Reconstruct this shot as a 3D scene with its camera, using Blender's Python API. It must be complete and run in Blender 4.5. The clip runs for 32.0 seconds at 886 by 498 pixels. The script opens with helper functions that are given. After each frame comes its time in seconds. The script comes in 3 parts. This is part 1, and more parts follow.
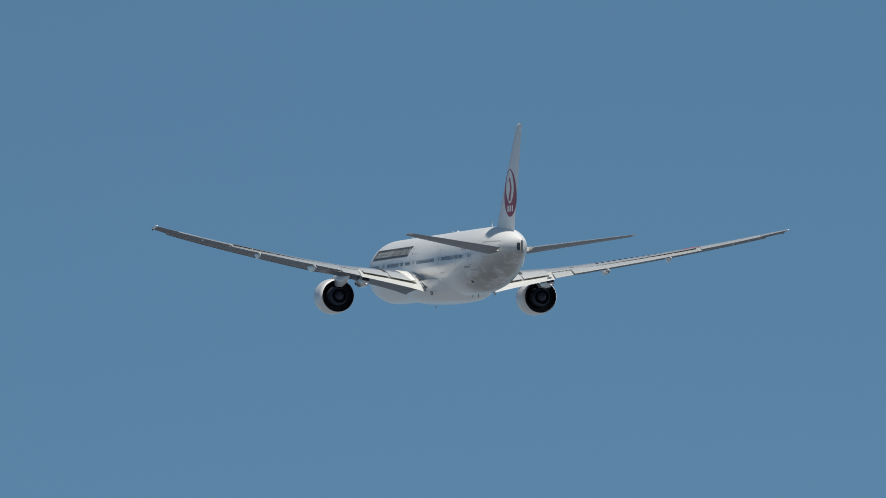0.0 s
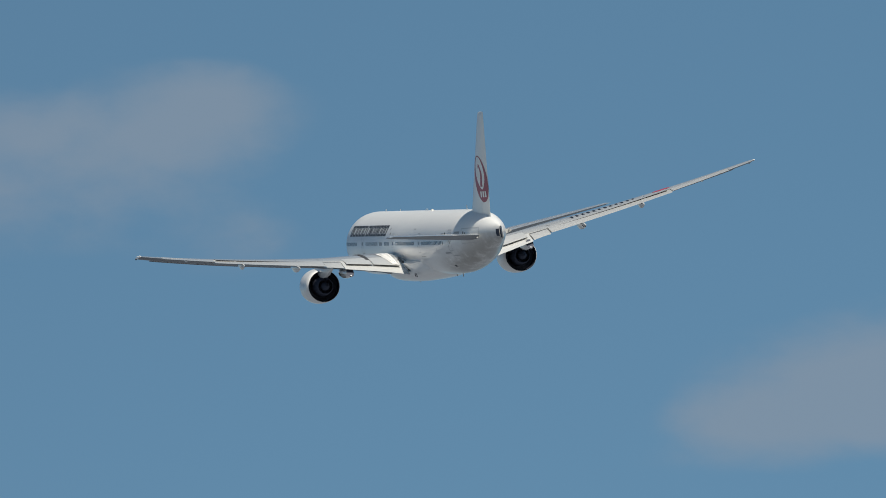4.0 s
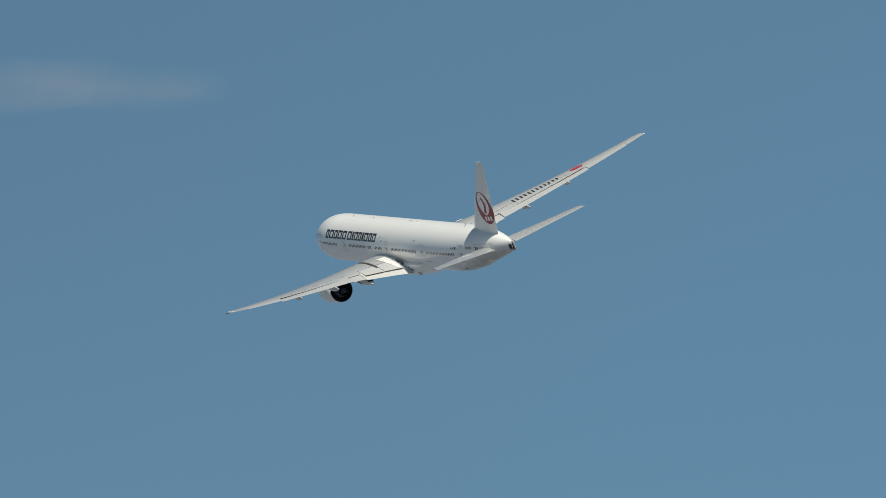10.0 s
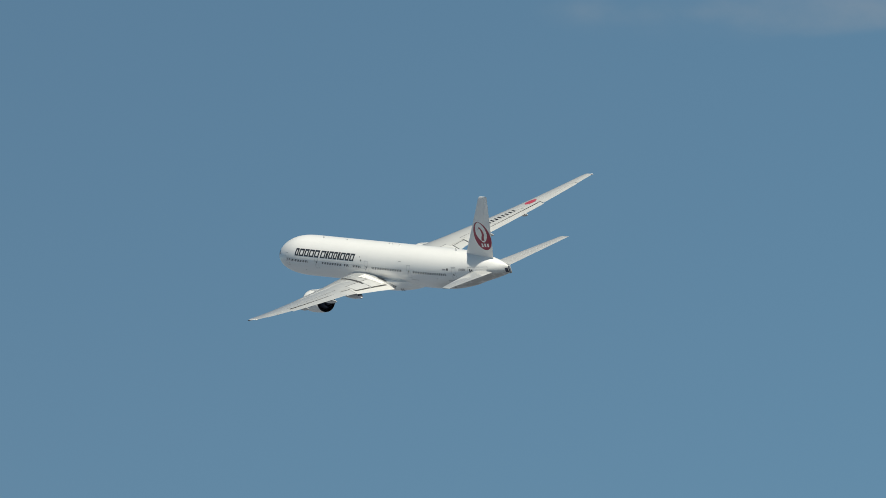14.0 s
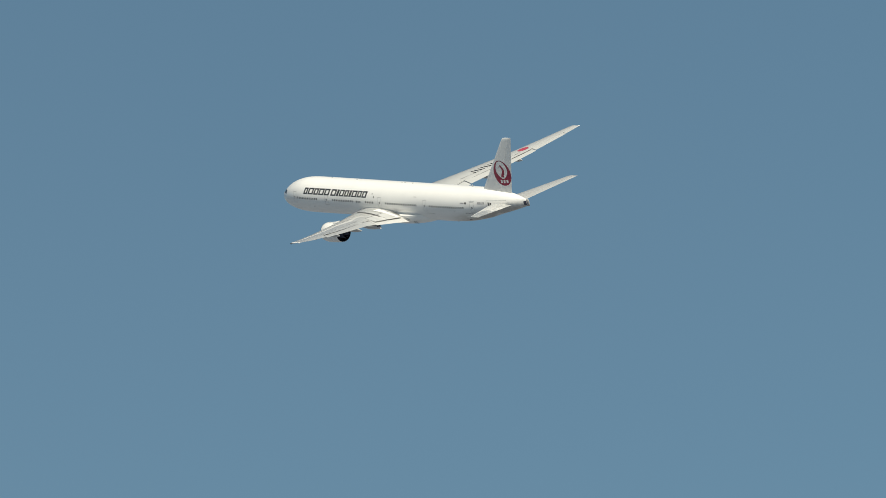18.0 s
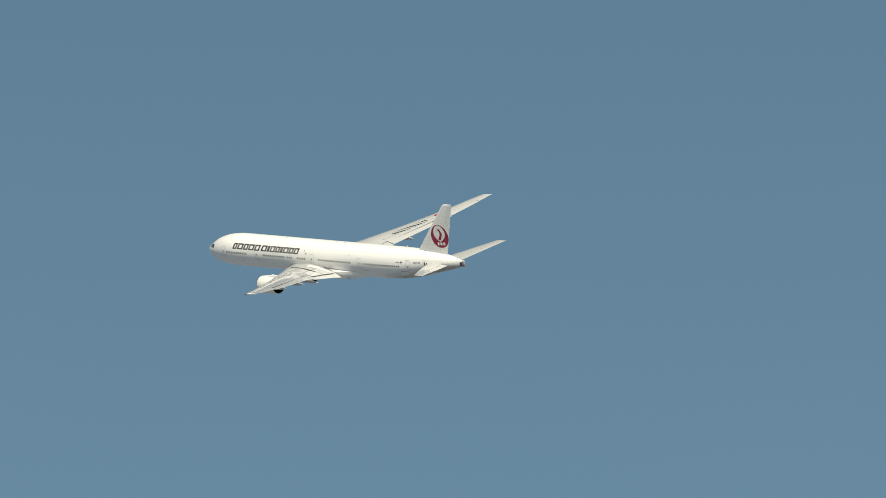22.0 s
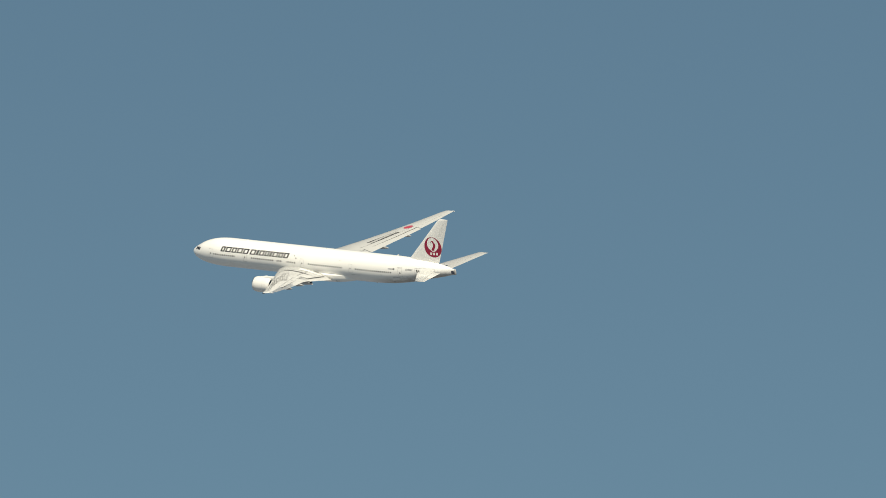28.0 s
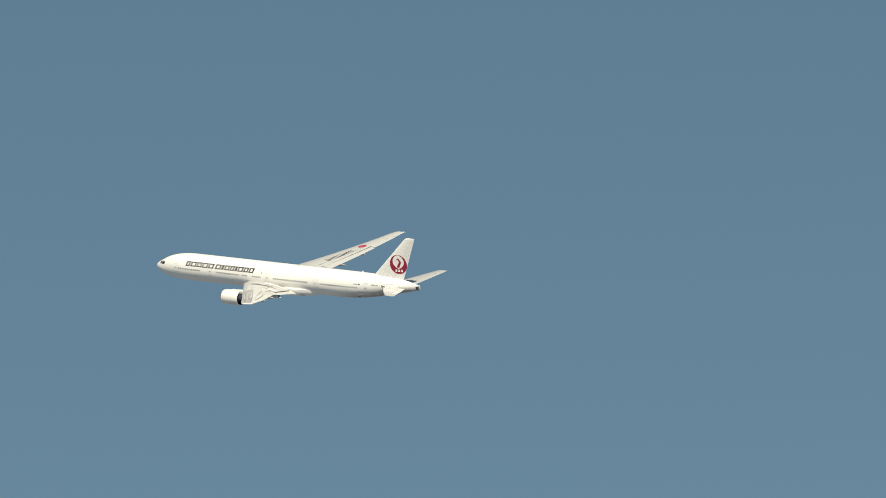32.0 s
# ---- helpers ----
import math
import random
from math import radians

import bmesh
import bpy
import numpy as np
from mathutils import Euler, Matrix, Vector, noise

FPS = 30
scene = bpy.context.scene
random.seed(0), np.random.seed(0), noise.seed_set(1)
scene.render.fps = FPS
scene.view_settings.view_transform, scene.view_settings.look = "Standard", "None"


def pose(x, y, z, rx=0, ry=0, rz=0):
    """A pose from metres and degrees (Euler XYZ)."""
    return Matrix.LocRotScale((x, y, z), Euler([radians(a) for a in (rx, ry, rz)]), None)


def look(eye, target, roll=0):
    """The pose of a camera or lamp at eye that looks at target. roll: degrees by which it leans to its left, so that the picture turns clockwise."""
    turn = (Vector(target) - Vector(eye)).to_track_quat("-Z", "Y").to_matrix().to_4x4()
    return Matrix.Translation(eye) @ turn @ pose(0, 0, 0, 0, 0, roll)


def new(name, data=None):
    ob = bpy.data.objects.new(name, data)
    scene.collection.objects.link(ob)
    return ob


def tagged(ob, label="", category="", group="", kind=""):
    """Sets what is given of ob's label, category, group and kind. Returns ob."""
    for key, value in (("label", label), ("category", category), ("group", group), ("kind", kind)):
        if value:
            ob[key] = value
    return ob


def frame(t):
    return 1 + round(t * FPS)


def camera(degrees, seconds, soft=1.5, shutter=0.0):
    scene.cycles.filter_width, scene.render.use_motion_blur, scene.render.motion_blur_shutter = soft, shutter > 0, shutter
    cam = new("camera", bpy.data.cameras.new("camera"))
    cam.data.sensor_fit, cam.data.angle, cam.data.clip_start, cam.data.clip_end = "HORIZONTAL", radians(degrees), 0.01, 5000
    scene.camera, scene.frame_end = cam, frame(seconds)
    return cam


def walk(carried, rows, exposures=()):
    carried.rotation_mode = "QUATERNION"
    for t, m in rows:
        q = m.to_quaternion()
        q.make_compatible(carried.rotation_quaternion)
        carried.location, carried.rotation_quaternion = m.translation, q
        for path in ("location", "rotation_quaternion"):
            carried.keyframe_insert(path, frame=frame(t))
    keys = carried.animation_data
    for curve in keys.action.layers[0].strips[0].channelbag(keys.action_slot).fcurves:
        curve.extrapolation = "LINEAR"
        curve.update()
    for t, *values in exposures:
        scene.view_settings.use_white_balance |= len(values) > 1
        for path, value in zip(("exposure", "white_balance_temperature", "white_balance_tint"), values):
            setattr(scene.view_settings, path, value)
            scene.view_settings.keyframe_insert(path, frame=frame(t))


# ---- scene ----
# A twin-engined wide-body airliner climbs away in a left turn, filmed from the ground with a long lens.
EYE = (0.0, 0.0, 1.7)
cam = camera(3.0, 32.0, soft=0.9)


def aim(az, el):
    """The camera's pose for a bearing (degrees left of +Y) and an elevation."""
    a, e = radians(az), radians(el)
    way = Vector((-math.sin(a) * math.cos(e), math.cos(a) * math.cos(e), math.sin(e)))
    return look(EYE, Vector(EYE) + way * 1000)


walk(cam, [(t, aim(az, el)) for t, az, el in [
    (0.0, 0.0283, 11.0592), (0.5, 0.0957, 10.9171), (1.0, 0.2864, 10.7072), (1.5, 0.4261, 10.5270), (2.0, 0.5178, 10.4059),
    (2.5, 0.6581, 10.2832), (3.0, 0.7763, 10.0858), (3.5, 1.0272, 9.8479), (4.0, 1.3167, 9.6756), (4.5, 1.6600, 9.5713),
    (5.0, 2.0221, 9.5081), (5.5, 2.3543, 9.4531), (6.0, 2.6650, 9.3931), (6.5, 2.9259, 9.3558), (7.0, 3.1584, 9.3091),
    (7.5, 3.4355, 9.1963), (8.0, 3.7238, 9.0416), (8.5, 4.0713, 8.9372), (9.0, 4.4291, 8.8840), (9.5, 4.6978, 8.8215),
    (10.0, 5.0870, 8.7390), (10.5, 5.4014, 8.6736), (11.0, 5.8039, 8.6308), (11.5, 6.1326, 8.5998), (12.0, 6.3715, 8.5606),
    (12.5, 6.7694, 8.4894), (13.0, 7.1302, 8.4501), (13.5, 7.5197, 8.4507), (14.0, 7.8398, 8.4786), (14.5, 8.2519, 8.5039),
    (15.0, 8.6384, 8.5197), (15.5, 9.0011, 8.5220), (16.0, 9.3590, 8.4945), (16.5, 9.7317, 8.4218), (17.0, 10.1222, 8.3018),
    (17.5, 10.5778, 8.1142), (18.0, 11.0988, 8.0087), (18.5, 11.5034, 7.9790), (19.0, 11.8206, 7.9909), (19.5, 12.1369, 8.0034),
    (20.0, 12.5336, 8.0141), (20.5, 13.0347, 8.0150), (21.0, 13.4847, 7.9995), (21.5, 13.9011, 7.9822), (22.0, 14.2714, 7.9719),
    (22.5, 14.6202, 7.9619), (23.0, 14.9827, 7.9470), (23.5, 15.4643, 7.9223), (24.0, 15.9927, 7.8872), (24.5, 16.4947, 7.8561),
    (25.0, 16.8803, 7.8586), (25.5, 17.4611, 7.8737), (26.0, 17.9651, 7.8753), (26.5, 18.3990, 7.8653), (27.0, 18.7981, 7.8566),
    (27.5, 19.1964, 7.8618), (28.0, 19.5977, 7.8827), (28.5, 20.1635, 7.9089), (29.0, 20.7681, 7.9259), (29.5, 21.2897, 7.9098),
    (30.0, 21.6926, 7.8892), (30.5, 21.9969, 7.8807), (31.0, 22.2858, 7.8885), (31.5, 22.6240, 7.9151), (32.0, 23.1334, 7.9456),
]], exposures=[(0, 0.02, 6550, 10), (6, 0.02, 6850, 10), (9, -0.05, 6850, 8), (13, 0.0, 6800, 7), (17, 0.06, 7050, 7), (20, 0.06, 7250, 7), (24, 0.0, 7400, 7), (32, -0.01, 7500, 8)])

# ---- sky, sun ----
SUN_BEARING, SUN_HEIGHT = 198.5, 43.5      # degrees left of +Y, degrees up
sun = new("sun", bpy.data.lights.new("sun", "SUN"))
sun.data.energy, sun.data.angle, sun.data.color = 5.2, radians(0.53), (1.0, 0.955, 0.86)
_a, _e = radians(SUN_BEARING), radians(SUN_HEIGHT)
SUN_WAY = Vector((-math.sin(_a) * math.cos(_e), math.cos(_a) * math.cos(_e), math.sin(_e)))
sun.matrix_world = look(SUN_WAY * 3000, (0, 0, 0))


class Nodes:
    """A small helper to write node trees as sums and products."""

    def __init__(self, tree):
        self.tree = tree
        tree.nodes.clear()

    def add(self, kind, **values):
        n = self.tree.nodes.new(kind)
        for k, v in values.items():
            setattr(n, k, v)
        return n

    def put(self, socket, value):
        if isinstance(value, bpy.types.NodeSocket):
            self.tree.links.new(value, socket)
        else:
            socket.default_value = value

    def math(self, op, a, b=0.0, c=0.0, clamp=False):
        n = self.add("ShaderNodeMath", operation=op, use_clamp=clamp)
        for s, v in zip(n.inputs, (a, b, c)):
            self.put(s, v)
        return n.outputs[0]

    def mix(self, f, a, b, blend="MIX"):
        n = self.add("ShaderNodeMix", data_type="RGBA", blend_type=blend)
        self.put(n.inputs["Factor"], f)
        self.put(n.inputs[6], a)
        self.put(n.inputs[7], b)
        return n.outputs[2]

    def noise(self, vector, scale, detail=3.0, rough=0.5):
        n = self.add("ShaderNodeTexNoise")
        if vector is not None:
            self.put(n.inputs["Vector"], vector)
        n.inputs["Scale"].default_value, n.inputs["Detail"].default_value, n.inputs["Roughness"].default_value = scale, detail, rough
        return n.outputs["Fac"]

    def ramp(self, x, lo, hi):
        n = self.add("ShaderNodeMapRange", interpolation_type="SMOOTHSTEP")
        self.put(n.inputs["Value"], x)
        n.inputs["From Min"].default_value, n.inputs["From Max"].default_value = lo, hi
        return n.outputs[0]


# Cloud banks: bearing, elevation, half-width, half-height (degrees), weight.
CLOUDS = [
    (2.36, 10.06, 0.56, 0.30, 0.62), (2.14, 10.20, 0.32, 0.15, 0.45), (2.25, 9.83, 0.50, 0.30, 0.36), (2.02, 9.66, 0.42, 0.20, 0.14),
    (2.06, 10.12, 0.42, 0.22, 0.45), (2.86, 9.87, 0.66, 0.28, 0.72), (2.55, 9.98, 0.55, 0.24, 0.20), (3.35, 9.97, 0.55, 0.20, 0.55), (1.95, 9.74, 0.42, 0.14, 0.15), (2.95, 10.12, 0.50, 0.16, 0.55),
    (-0.75, 9.29, 0.95, 0.42, 1.7), (-0.10, 9.18, 0.75, 0.30, 1.1), (0.35, 9.06, 0.60, 0.18, 0.6), (-1.60, 9.30, 0.95, 0.50, 1.3),
    (6.95, 9.28, 0.70, 0.14, 0.50), (6.40, 9.30, 0.65, 0.12, 0.45), (5.95, 9.27, 0.45, 0.10, 0.35),
]


def make_world():
    w = bpy.data.worlds.new("sky")
    scene.world = w
    w.use_nodes = True
    k = Nodes(w.node_tree)
    d = k.add("ShaderNodeTexCoord").outputs["Generated"]
    xyz = k.add("ShaderNodeSeparateXYZ")
    k.put(xyz.inputs[0], d)
    x, y, z = xyz.outputs
    sky = k.add("ShaderNodeTexSky", sky_type="NISHITA", sun_disc=False, sun_elevation=radians(SUN_HEIGHT),
                sun_rotation=radians(-SUN_BEARING), air_density=1.0, dust_density=0.6, ozone_density=2.0, altitude=50.0)
    # clear air: the horizon's pale band lies low
    fall = k.math("POWER", 2.718, k.math("MULTIPLY", k.math("MAXIMUM", z, 0.0), -2.6))
    lift = k.math("MULTIPLY_ADD", fall, -1.1, 1.1)
    up = k.add("ShaderNodeCombineXYZ")
    k.put(up.inputs[0], x), k.put(up.inputs[1], y), k.put(up.inputs[2], lift)
    unit = k.add("ShaderNodeVectorMath", operation="NORMALIZE")
    k.put(unit.inputs[0], up.outputs[0])
    k.put(sky.inputs["Vector"], unit.outputs[0])
    # clouds, thin and soft
    az = k.math("DEGREES", k.math("ARCTAN2", k.math("MULTIPLY", x, -1.0), y))
    el = k.math("DEGREES", k.math("ARCSINE", z))
    # the air grows hazier towards the left
    tint = k.mix(k.ramp(az, -1.0, 12.0), (*SKY_TINT, 1), (*HAZE_TINT, 1))
    colour = k.mix(1.0, sky.outputs[0], tint, "MULTIPLY")
    # pale haze close to the horizon
    colour = k.mix(k.math("SUBTRACT", 1.0, k.ramp(el, -1.0, 6.5)), colour, (*HORIZON_HAZE, 1))
    at = k.add("ShaderNodeCombineXYZ")
    k.put(at.inputs[0], k.math("MULTIPLY", az, 0.62)), k.put(at.inputs[1], el)
    broad = k.noise(at.outputs[0], 1.9, 4.0, 0.5)
    fine = k.noise(at.outputs[0], 6.0, 6.0, 0.6)
    bulk = None
    for a, e, ra, re, weight in CLOUDS:
        u = k.math("DIVIDE", k.math("SUBTRACT", az, a), ra)
        v = k.math("DIVIDE", k.math("SUBTRACT", el, e), re)
        r = k.math("SQRT", k.math("ADD", k.math("MULTIPLY", u, u), k.math("MULTIPLY", v, v)))
        b = k.math("MULTIPLY", k.math("SUBTRACT", 1.0, r, clamp=True), weight)
        bulk = b if bulk is None else k.math("ADD", bulk, b)
    rough = k.math("MULTIPLY_ADD", k.math("SUBTRACT", broad, 0.5), 1.7, k.math("MULTIPLY", k.math("SUBTRACT", fine, 0.5), 0.65))
    cover = k.ramp(k.math("ADD", bulk, k.math("MULTIPLY", rough, k.ramp(bulk, 0.0, 0.25))), 0.05, 1.1)
    cover = k.math("MULTIPLY", cover, 0.71)
    haze = k.math("MULTIPLY", k.math("SUBTRACT", k.noise(at.outputs[0], 0.7, 2.0), 0.5), 0.06)
    colour = k.mix(k.math("ADD", cover, haze, clamp=True), colour, (*CLOUD_COLOUR, 1))
    bg = k.add("ShaderNodeBackground")
    k.put(bg.inputs["Color"], colour)
    bg.inputs["Strength"].default_value = SKY_STRENGTH
    out = k.add("ShaderNodeOutputWorld")
    k.tree.links.new(bg.outputs[0], out.inputs["Surface"])


SKY_STRENGTH = 0.10
SKY_TINT = (0.705, 0.95, 0.915)
HAZE_TINT = (0.63, 0.765, 0.735)
HORIZON_HAZE = (2.3, 2.75, 3.3)
CLOUD_COLOUR = (2.25, 2.9, 3.75)
make_world()


# ---- materials ----
def material(name, colour, rough=0.4, metal=0.0, coat=0.0, vary=0.06, streak=0.0, grain=0.0, scale=0.5, coat_rough=0.08, spec=0.5, grime_shade=None):
    """A painted or metal surface: broad and fine variation, streaks along the airflow, a slight relief."""
    m = bpy.data.materials.new(name)
    m.use_nodes = True
    k = Nodes(m.node_tree)
    p = k.add("ShaderNodeBsdfPrincipled")
    obj = k.add("ShaderNodeTexCoord").outputs["Object"]
    broad = k.noise(obj, scale, 3.0)
    fine = k.noise(obj, scale * 14, 4.0, 0.6)
    f = k.math("MULTIPLY_ADD", k.math("SUBTRACT", broad, 0.5), 1.4, k.math("MULTIPLY", k.math("SUBTRACT", fine, 0.5), 0.8))
    if streak:
        s = k.add("ShaderNodeMapping")
        k.put(s.inputs["Vector"], obj)
        s.inputs["Scale"].default_value = (0.12, 2.6, 2.6)
        f = k.math("ADD", f, k.math("MULTIPLY", k.math("SUBTRACT", k.noise(s.outputs[0], 1.4, 4.0, 0.65), 0.5), streak / max(vary, 0.01)))
    gain = k.math("MULTIPLY_ADD", f, vary, 1.0)
    tone = k.add("ShaderNodeVectorMath", operation="SCALE")
    tone.inputs[0].default_value = colour
    k.put(tone.inputs["Scale"], gain)
    base = tone.outputs[0]
    if grime_shade:
        # mottled brown grime on the aft belly, which also paints in the belly's shade
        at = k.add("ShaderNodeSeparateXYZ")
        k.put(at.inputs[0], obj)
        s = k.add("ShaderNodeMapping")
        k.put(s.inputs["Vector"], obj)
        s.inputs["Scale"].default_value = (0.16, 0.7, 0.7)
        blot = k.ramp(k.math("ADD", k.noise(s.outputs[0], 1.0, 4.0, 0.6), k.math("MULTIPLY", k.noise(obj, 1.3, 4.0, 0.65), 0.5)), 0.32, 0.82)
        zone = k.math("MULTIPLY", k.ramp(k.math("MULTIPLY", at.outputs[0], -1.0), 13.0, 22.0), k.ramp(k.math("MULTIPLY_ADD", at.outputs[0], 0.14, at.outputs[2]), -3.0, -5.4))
        base = k.mix(k.math("MULTIPLY", k.math("MULTIPLY", blot, zone), 0.9), base, (*grime_shade, 1))
    k.put(p.inputs["Base Color"], base)
    k.put(p.inputs["Roughness"], k.math("MULTIPLY_ADD", k.math("SUBTRACT", fine, 0.5), 0.15, rough, clamp=True))
    p.inputs["Metallic"].default_value = metal
    p.inputs["Coat Weight"].default_value, p.inputs["Coat Roughness"].default_value = coat, coat_rough
    p.inputs["Specular IOR Level"].default_value = spec
    if grain:
        b = k.add("ShaderNodeBump")
        b.inputs["Strength"].default_value, b.inputs["Distance"].default_value = grain, 0.01
        k.put(b.inputs["Height"], broad)
        k.put(p.inputs["Normal"], b.outputs[0])
    out = k.add("ShaderNodeOutputMaterial")
    k.tree.links.new(p.outputs[0], out.inputs["Surface"])
    return m


WHITE = material("white_gloss_paint", (0.82, 0.81, 0.79), 0.32, coat=0.35, vary=0.04, streak=0.05, grain=0.15, grime_shade=(0.19, 0.165, 0.135))
WING_GREY = material("light_grey_wing_paint", (0.48, 0.48, 0.47), 0.34, coat=1.0, coat_rough=0.03, vary=0.05, streak=0.05)
FLAP_GREY = material("pale_grey_flap_paint", (0.54, 0.54, 0.53), 0.34, coat=0.7, coat_rough=0.05, vary=0.05, streak=0.05)
# darkened copies of the wing grey: shade underneath is put into the colour
UNDER_SHADE = material("wing_underside_shade", (0.085, 0.09, 0.11), 0.5, coat=0.1, coat_rough=0.2, vary=0.07, streak=0.06)
TAIL_UNDER_SHADE = material("tailplane_underside_shade", (0.20, 0.21, 0.23), 0.5, coat=0.1, coat_rough=0.2, vary=0.06, streak=0.05)
FIN_WHITE = material("white_fin_paint", (0.81, 0.80, 0.78), 0.36, coat=0.3, vary=0.025, streak=0.02)
METAL = material("polished_leading_edge_metal", (0.72, 0.72, 0.73), 0.28, metal=0.9, vary=0.05)
NACELLE = material("white_nacelle_paint", (0.76, 0.75, 0.73), 0.3, coat=0.4, vary=0.03, streak=0.02)
HOT_METAL = material("dark_heat_stained_metal", (0.034, 0.041, 0.064), 0.75, metal=0.0, spec=0.2, vary=0.3, scale=2.0)
DUCT = material("dark_duct_lining", (0.034, 0.041, 0.064), 0.7, vary=0.25, scale=2.0)
CORE = material("dull_exhaust_metal", (0.036, 0.043, 0.066), 0.75, metal=0.0, spec=0.2, vary=0.25, scale=2.0)
BLACK = material("black_marking_paint", (0.014, 0.014, 0.018), 0.4, vary=0.05)
RED = material("crimson_marking_paint", (0.29, 0.013, 0.045), 0.38, vary=0.05)
BRIGHT_RED = material("scarlet_disc_paint", (0.37, 0.05, 0.08), 0.38, vary=0.05)
MARK_WHITE = material("white_marking_paint", (0.80, 0.79, 0.77), 0.36, vary=0.03)
GLASS_DARK = material("dark_cabin_glass", (0.035, 0.038, 0.045), 0.10, vary=0.1, spec=0.5)
DOOR_SEAM = material("pale_door_seam", (0.48, 0.48, 0.475), 0.5, vary=0.08)
LINE_GREY = material("grey_seam_sealant", (0.40, 0.40, 0.39), 0.5, vary=0.1)
DARK_LINE = material("dark_rubber_seal", (0.045, 0.045, 0.048), 0.6, vary=0.2)
PALE_GREY = material("pale_grey_marking", (0.34, 0.34, 0.35), 0.45, vary=0.05)
GRASS = material("dark_airfield_ground", (0.152, 0.170, 0.200), 0.9, vary=0.35, scale=0.01)


# ---- mesh helpers ----
def part(name, bm, mat, parent=None, label="", smooth=True, sharp=40):
    """Links a bmesh as one mesh object under a thing or a part."""
    bmesh.ops.recalc_face_normals(bm, faces=bm.faces)
    me = bpy.data.meshes.new(name)
    if smooth:
        for f in bm.faces:
            f.smooth = True
        for e in bm.edges:
            if len(e.link_faces) == 2 and e.calc_face_angle(0) > radians(sharp):
                e.smooth = False
    bm.to_mesh(me)
    bm.free()
    me.materials.append(mat)
    ob = new(name, me)
    if parent:
        ob.parent = parent
    if label:
        tagged(ob, label=label)
    return ob


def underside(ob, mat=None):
    """Paints shade onto the faces that look down, as a darker grey."""
    ob.data.materials.append(mat or UNDER_SHADE)
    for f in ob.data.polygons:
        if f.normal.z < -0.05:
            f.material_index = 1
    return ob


def loft(rings, close_ends=True, closed=True):
    """A skin over rings of points, all of one length."""
    bm = bmesh.new()
    rows = [[bm.verts.new(p) for p in r] for r in rings]
    n = len(rows[0])
    for a, b in zip(rows, rows[1:]):
        for i in range(n if closed else n - 1):
            j = (i + 1) % n
            bm.faces.new((a[i], a[j], b[j], b[i]))
    if close_ends:
        bm.faces.new(rows[0]), bm.faces.new(rows[-1])
    bmesh.ops.remove_doubles(bm, verts=bm.verts, dist=1e-5)
    return bm


def sheet(point, us, vs):
    """A patch point(u, v) over a grid of values."""
    bm = bmesh.new()
    g = [[bm.verts.new(point(u, v)) for v in vs] for u in us]
    for a, b in zip(g, g[1:]):
        for i in range(len(vs) - 1):
            bm.faces.new((a[i], a[i + 1], b[i + 1], b[i]))
    return bm


def spread(a, b, n):
    return [a + (b - a) * i / (n - 1) for i in range(n)]


def merge(bms):
    out = bmesh.new()
    for b in bms:
        me = bpy.data.meshes.new("tmp")
        b.to_mesh(me)
        b.free()
        out.from_mesh(me)
        bpy.data.meshes.remove(me)
    return out


def at(x, table, k):
    """Smooth interpolation in a table of rows, by its first column."""
    xs = [r[0] for r in table]
    ys = [r[k] for r in table]
    if x <= xs[0]:
        return ys[0]
    if x >= xs[-1]:
        return ys[-1]
    i = max(j for j in range(len(xs) - 1) if xs[j] <= x)

    def slope(j):
        if j == 0 or j == len(xs) - 1:
            return (ys[min(j + 1, len(xs) - 1)] - ys[max(j - 1, 0)]) / (xs[min(j + 1, len(xs) - 1)] - xs[max(j - 1, 0)])
        a, b = (ys[j] - ys[j - 1]) / (xs[j] - xs[j - 1]), (ys[j + 1] - ys[j]) / (xs[j + 1] - xs[j])
        return 0.0 if a * b <= 0 else 2 * a * b / (a + b)
    h = xs[i + 1] - xs[i]
    s = (x - xs[i]) / h
    return ((2 * s**3 - 3 * s**2 + 1) * ys[i] + (s**3 - 2 * s**2 + s) * h * slope(i)
            + (3 * s**2 - 2 * s**3) * ys[i + 1] + (s**3 - s**2) * h * slope(i + 1))


# ---- ground ----
def make_ground():
    bm = bmesh.new()
    bmesh.ops.create_grid(bm, x_segments=40, y_segments=40, size=15000)
    ob = part("ground", bm, GRASS, smooth=False)
    tagged(ob, "flat dark airfield ground reaching to the horizon", "ground", kind="structure")


make_ground()

# ---- the airliner; x forward, y to its left, z up; s is metres aft of the nose, x = 36 - s ----
airliner = tagged(new("airliner"), "white twin-engined wide-body airliner with red tail emblem, climbing in flight", "airplane")

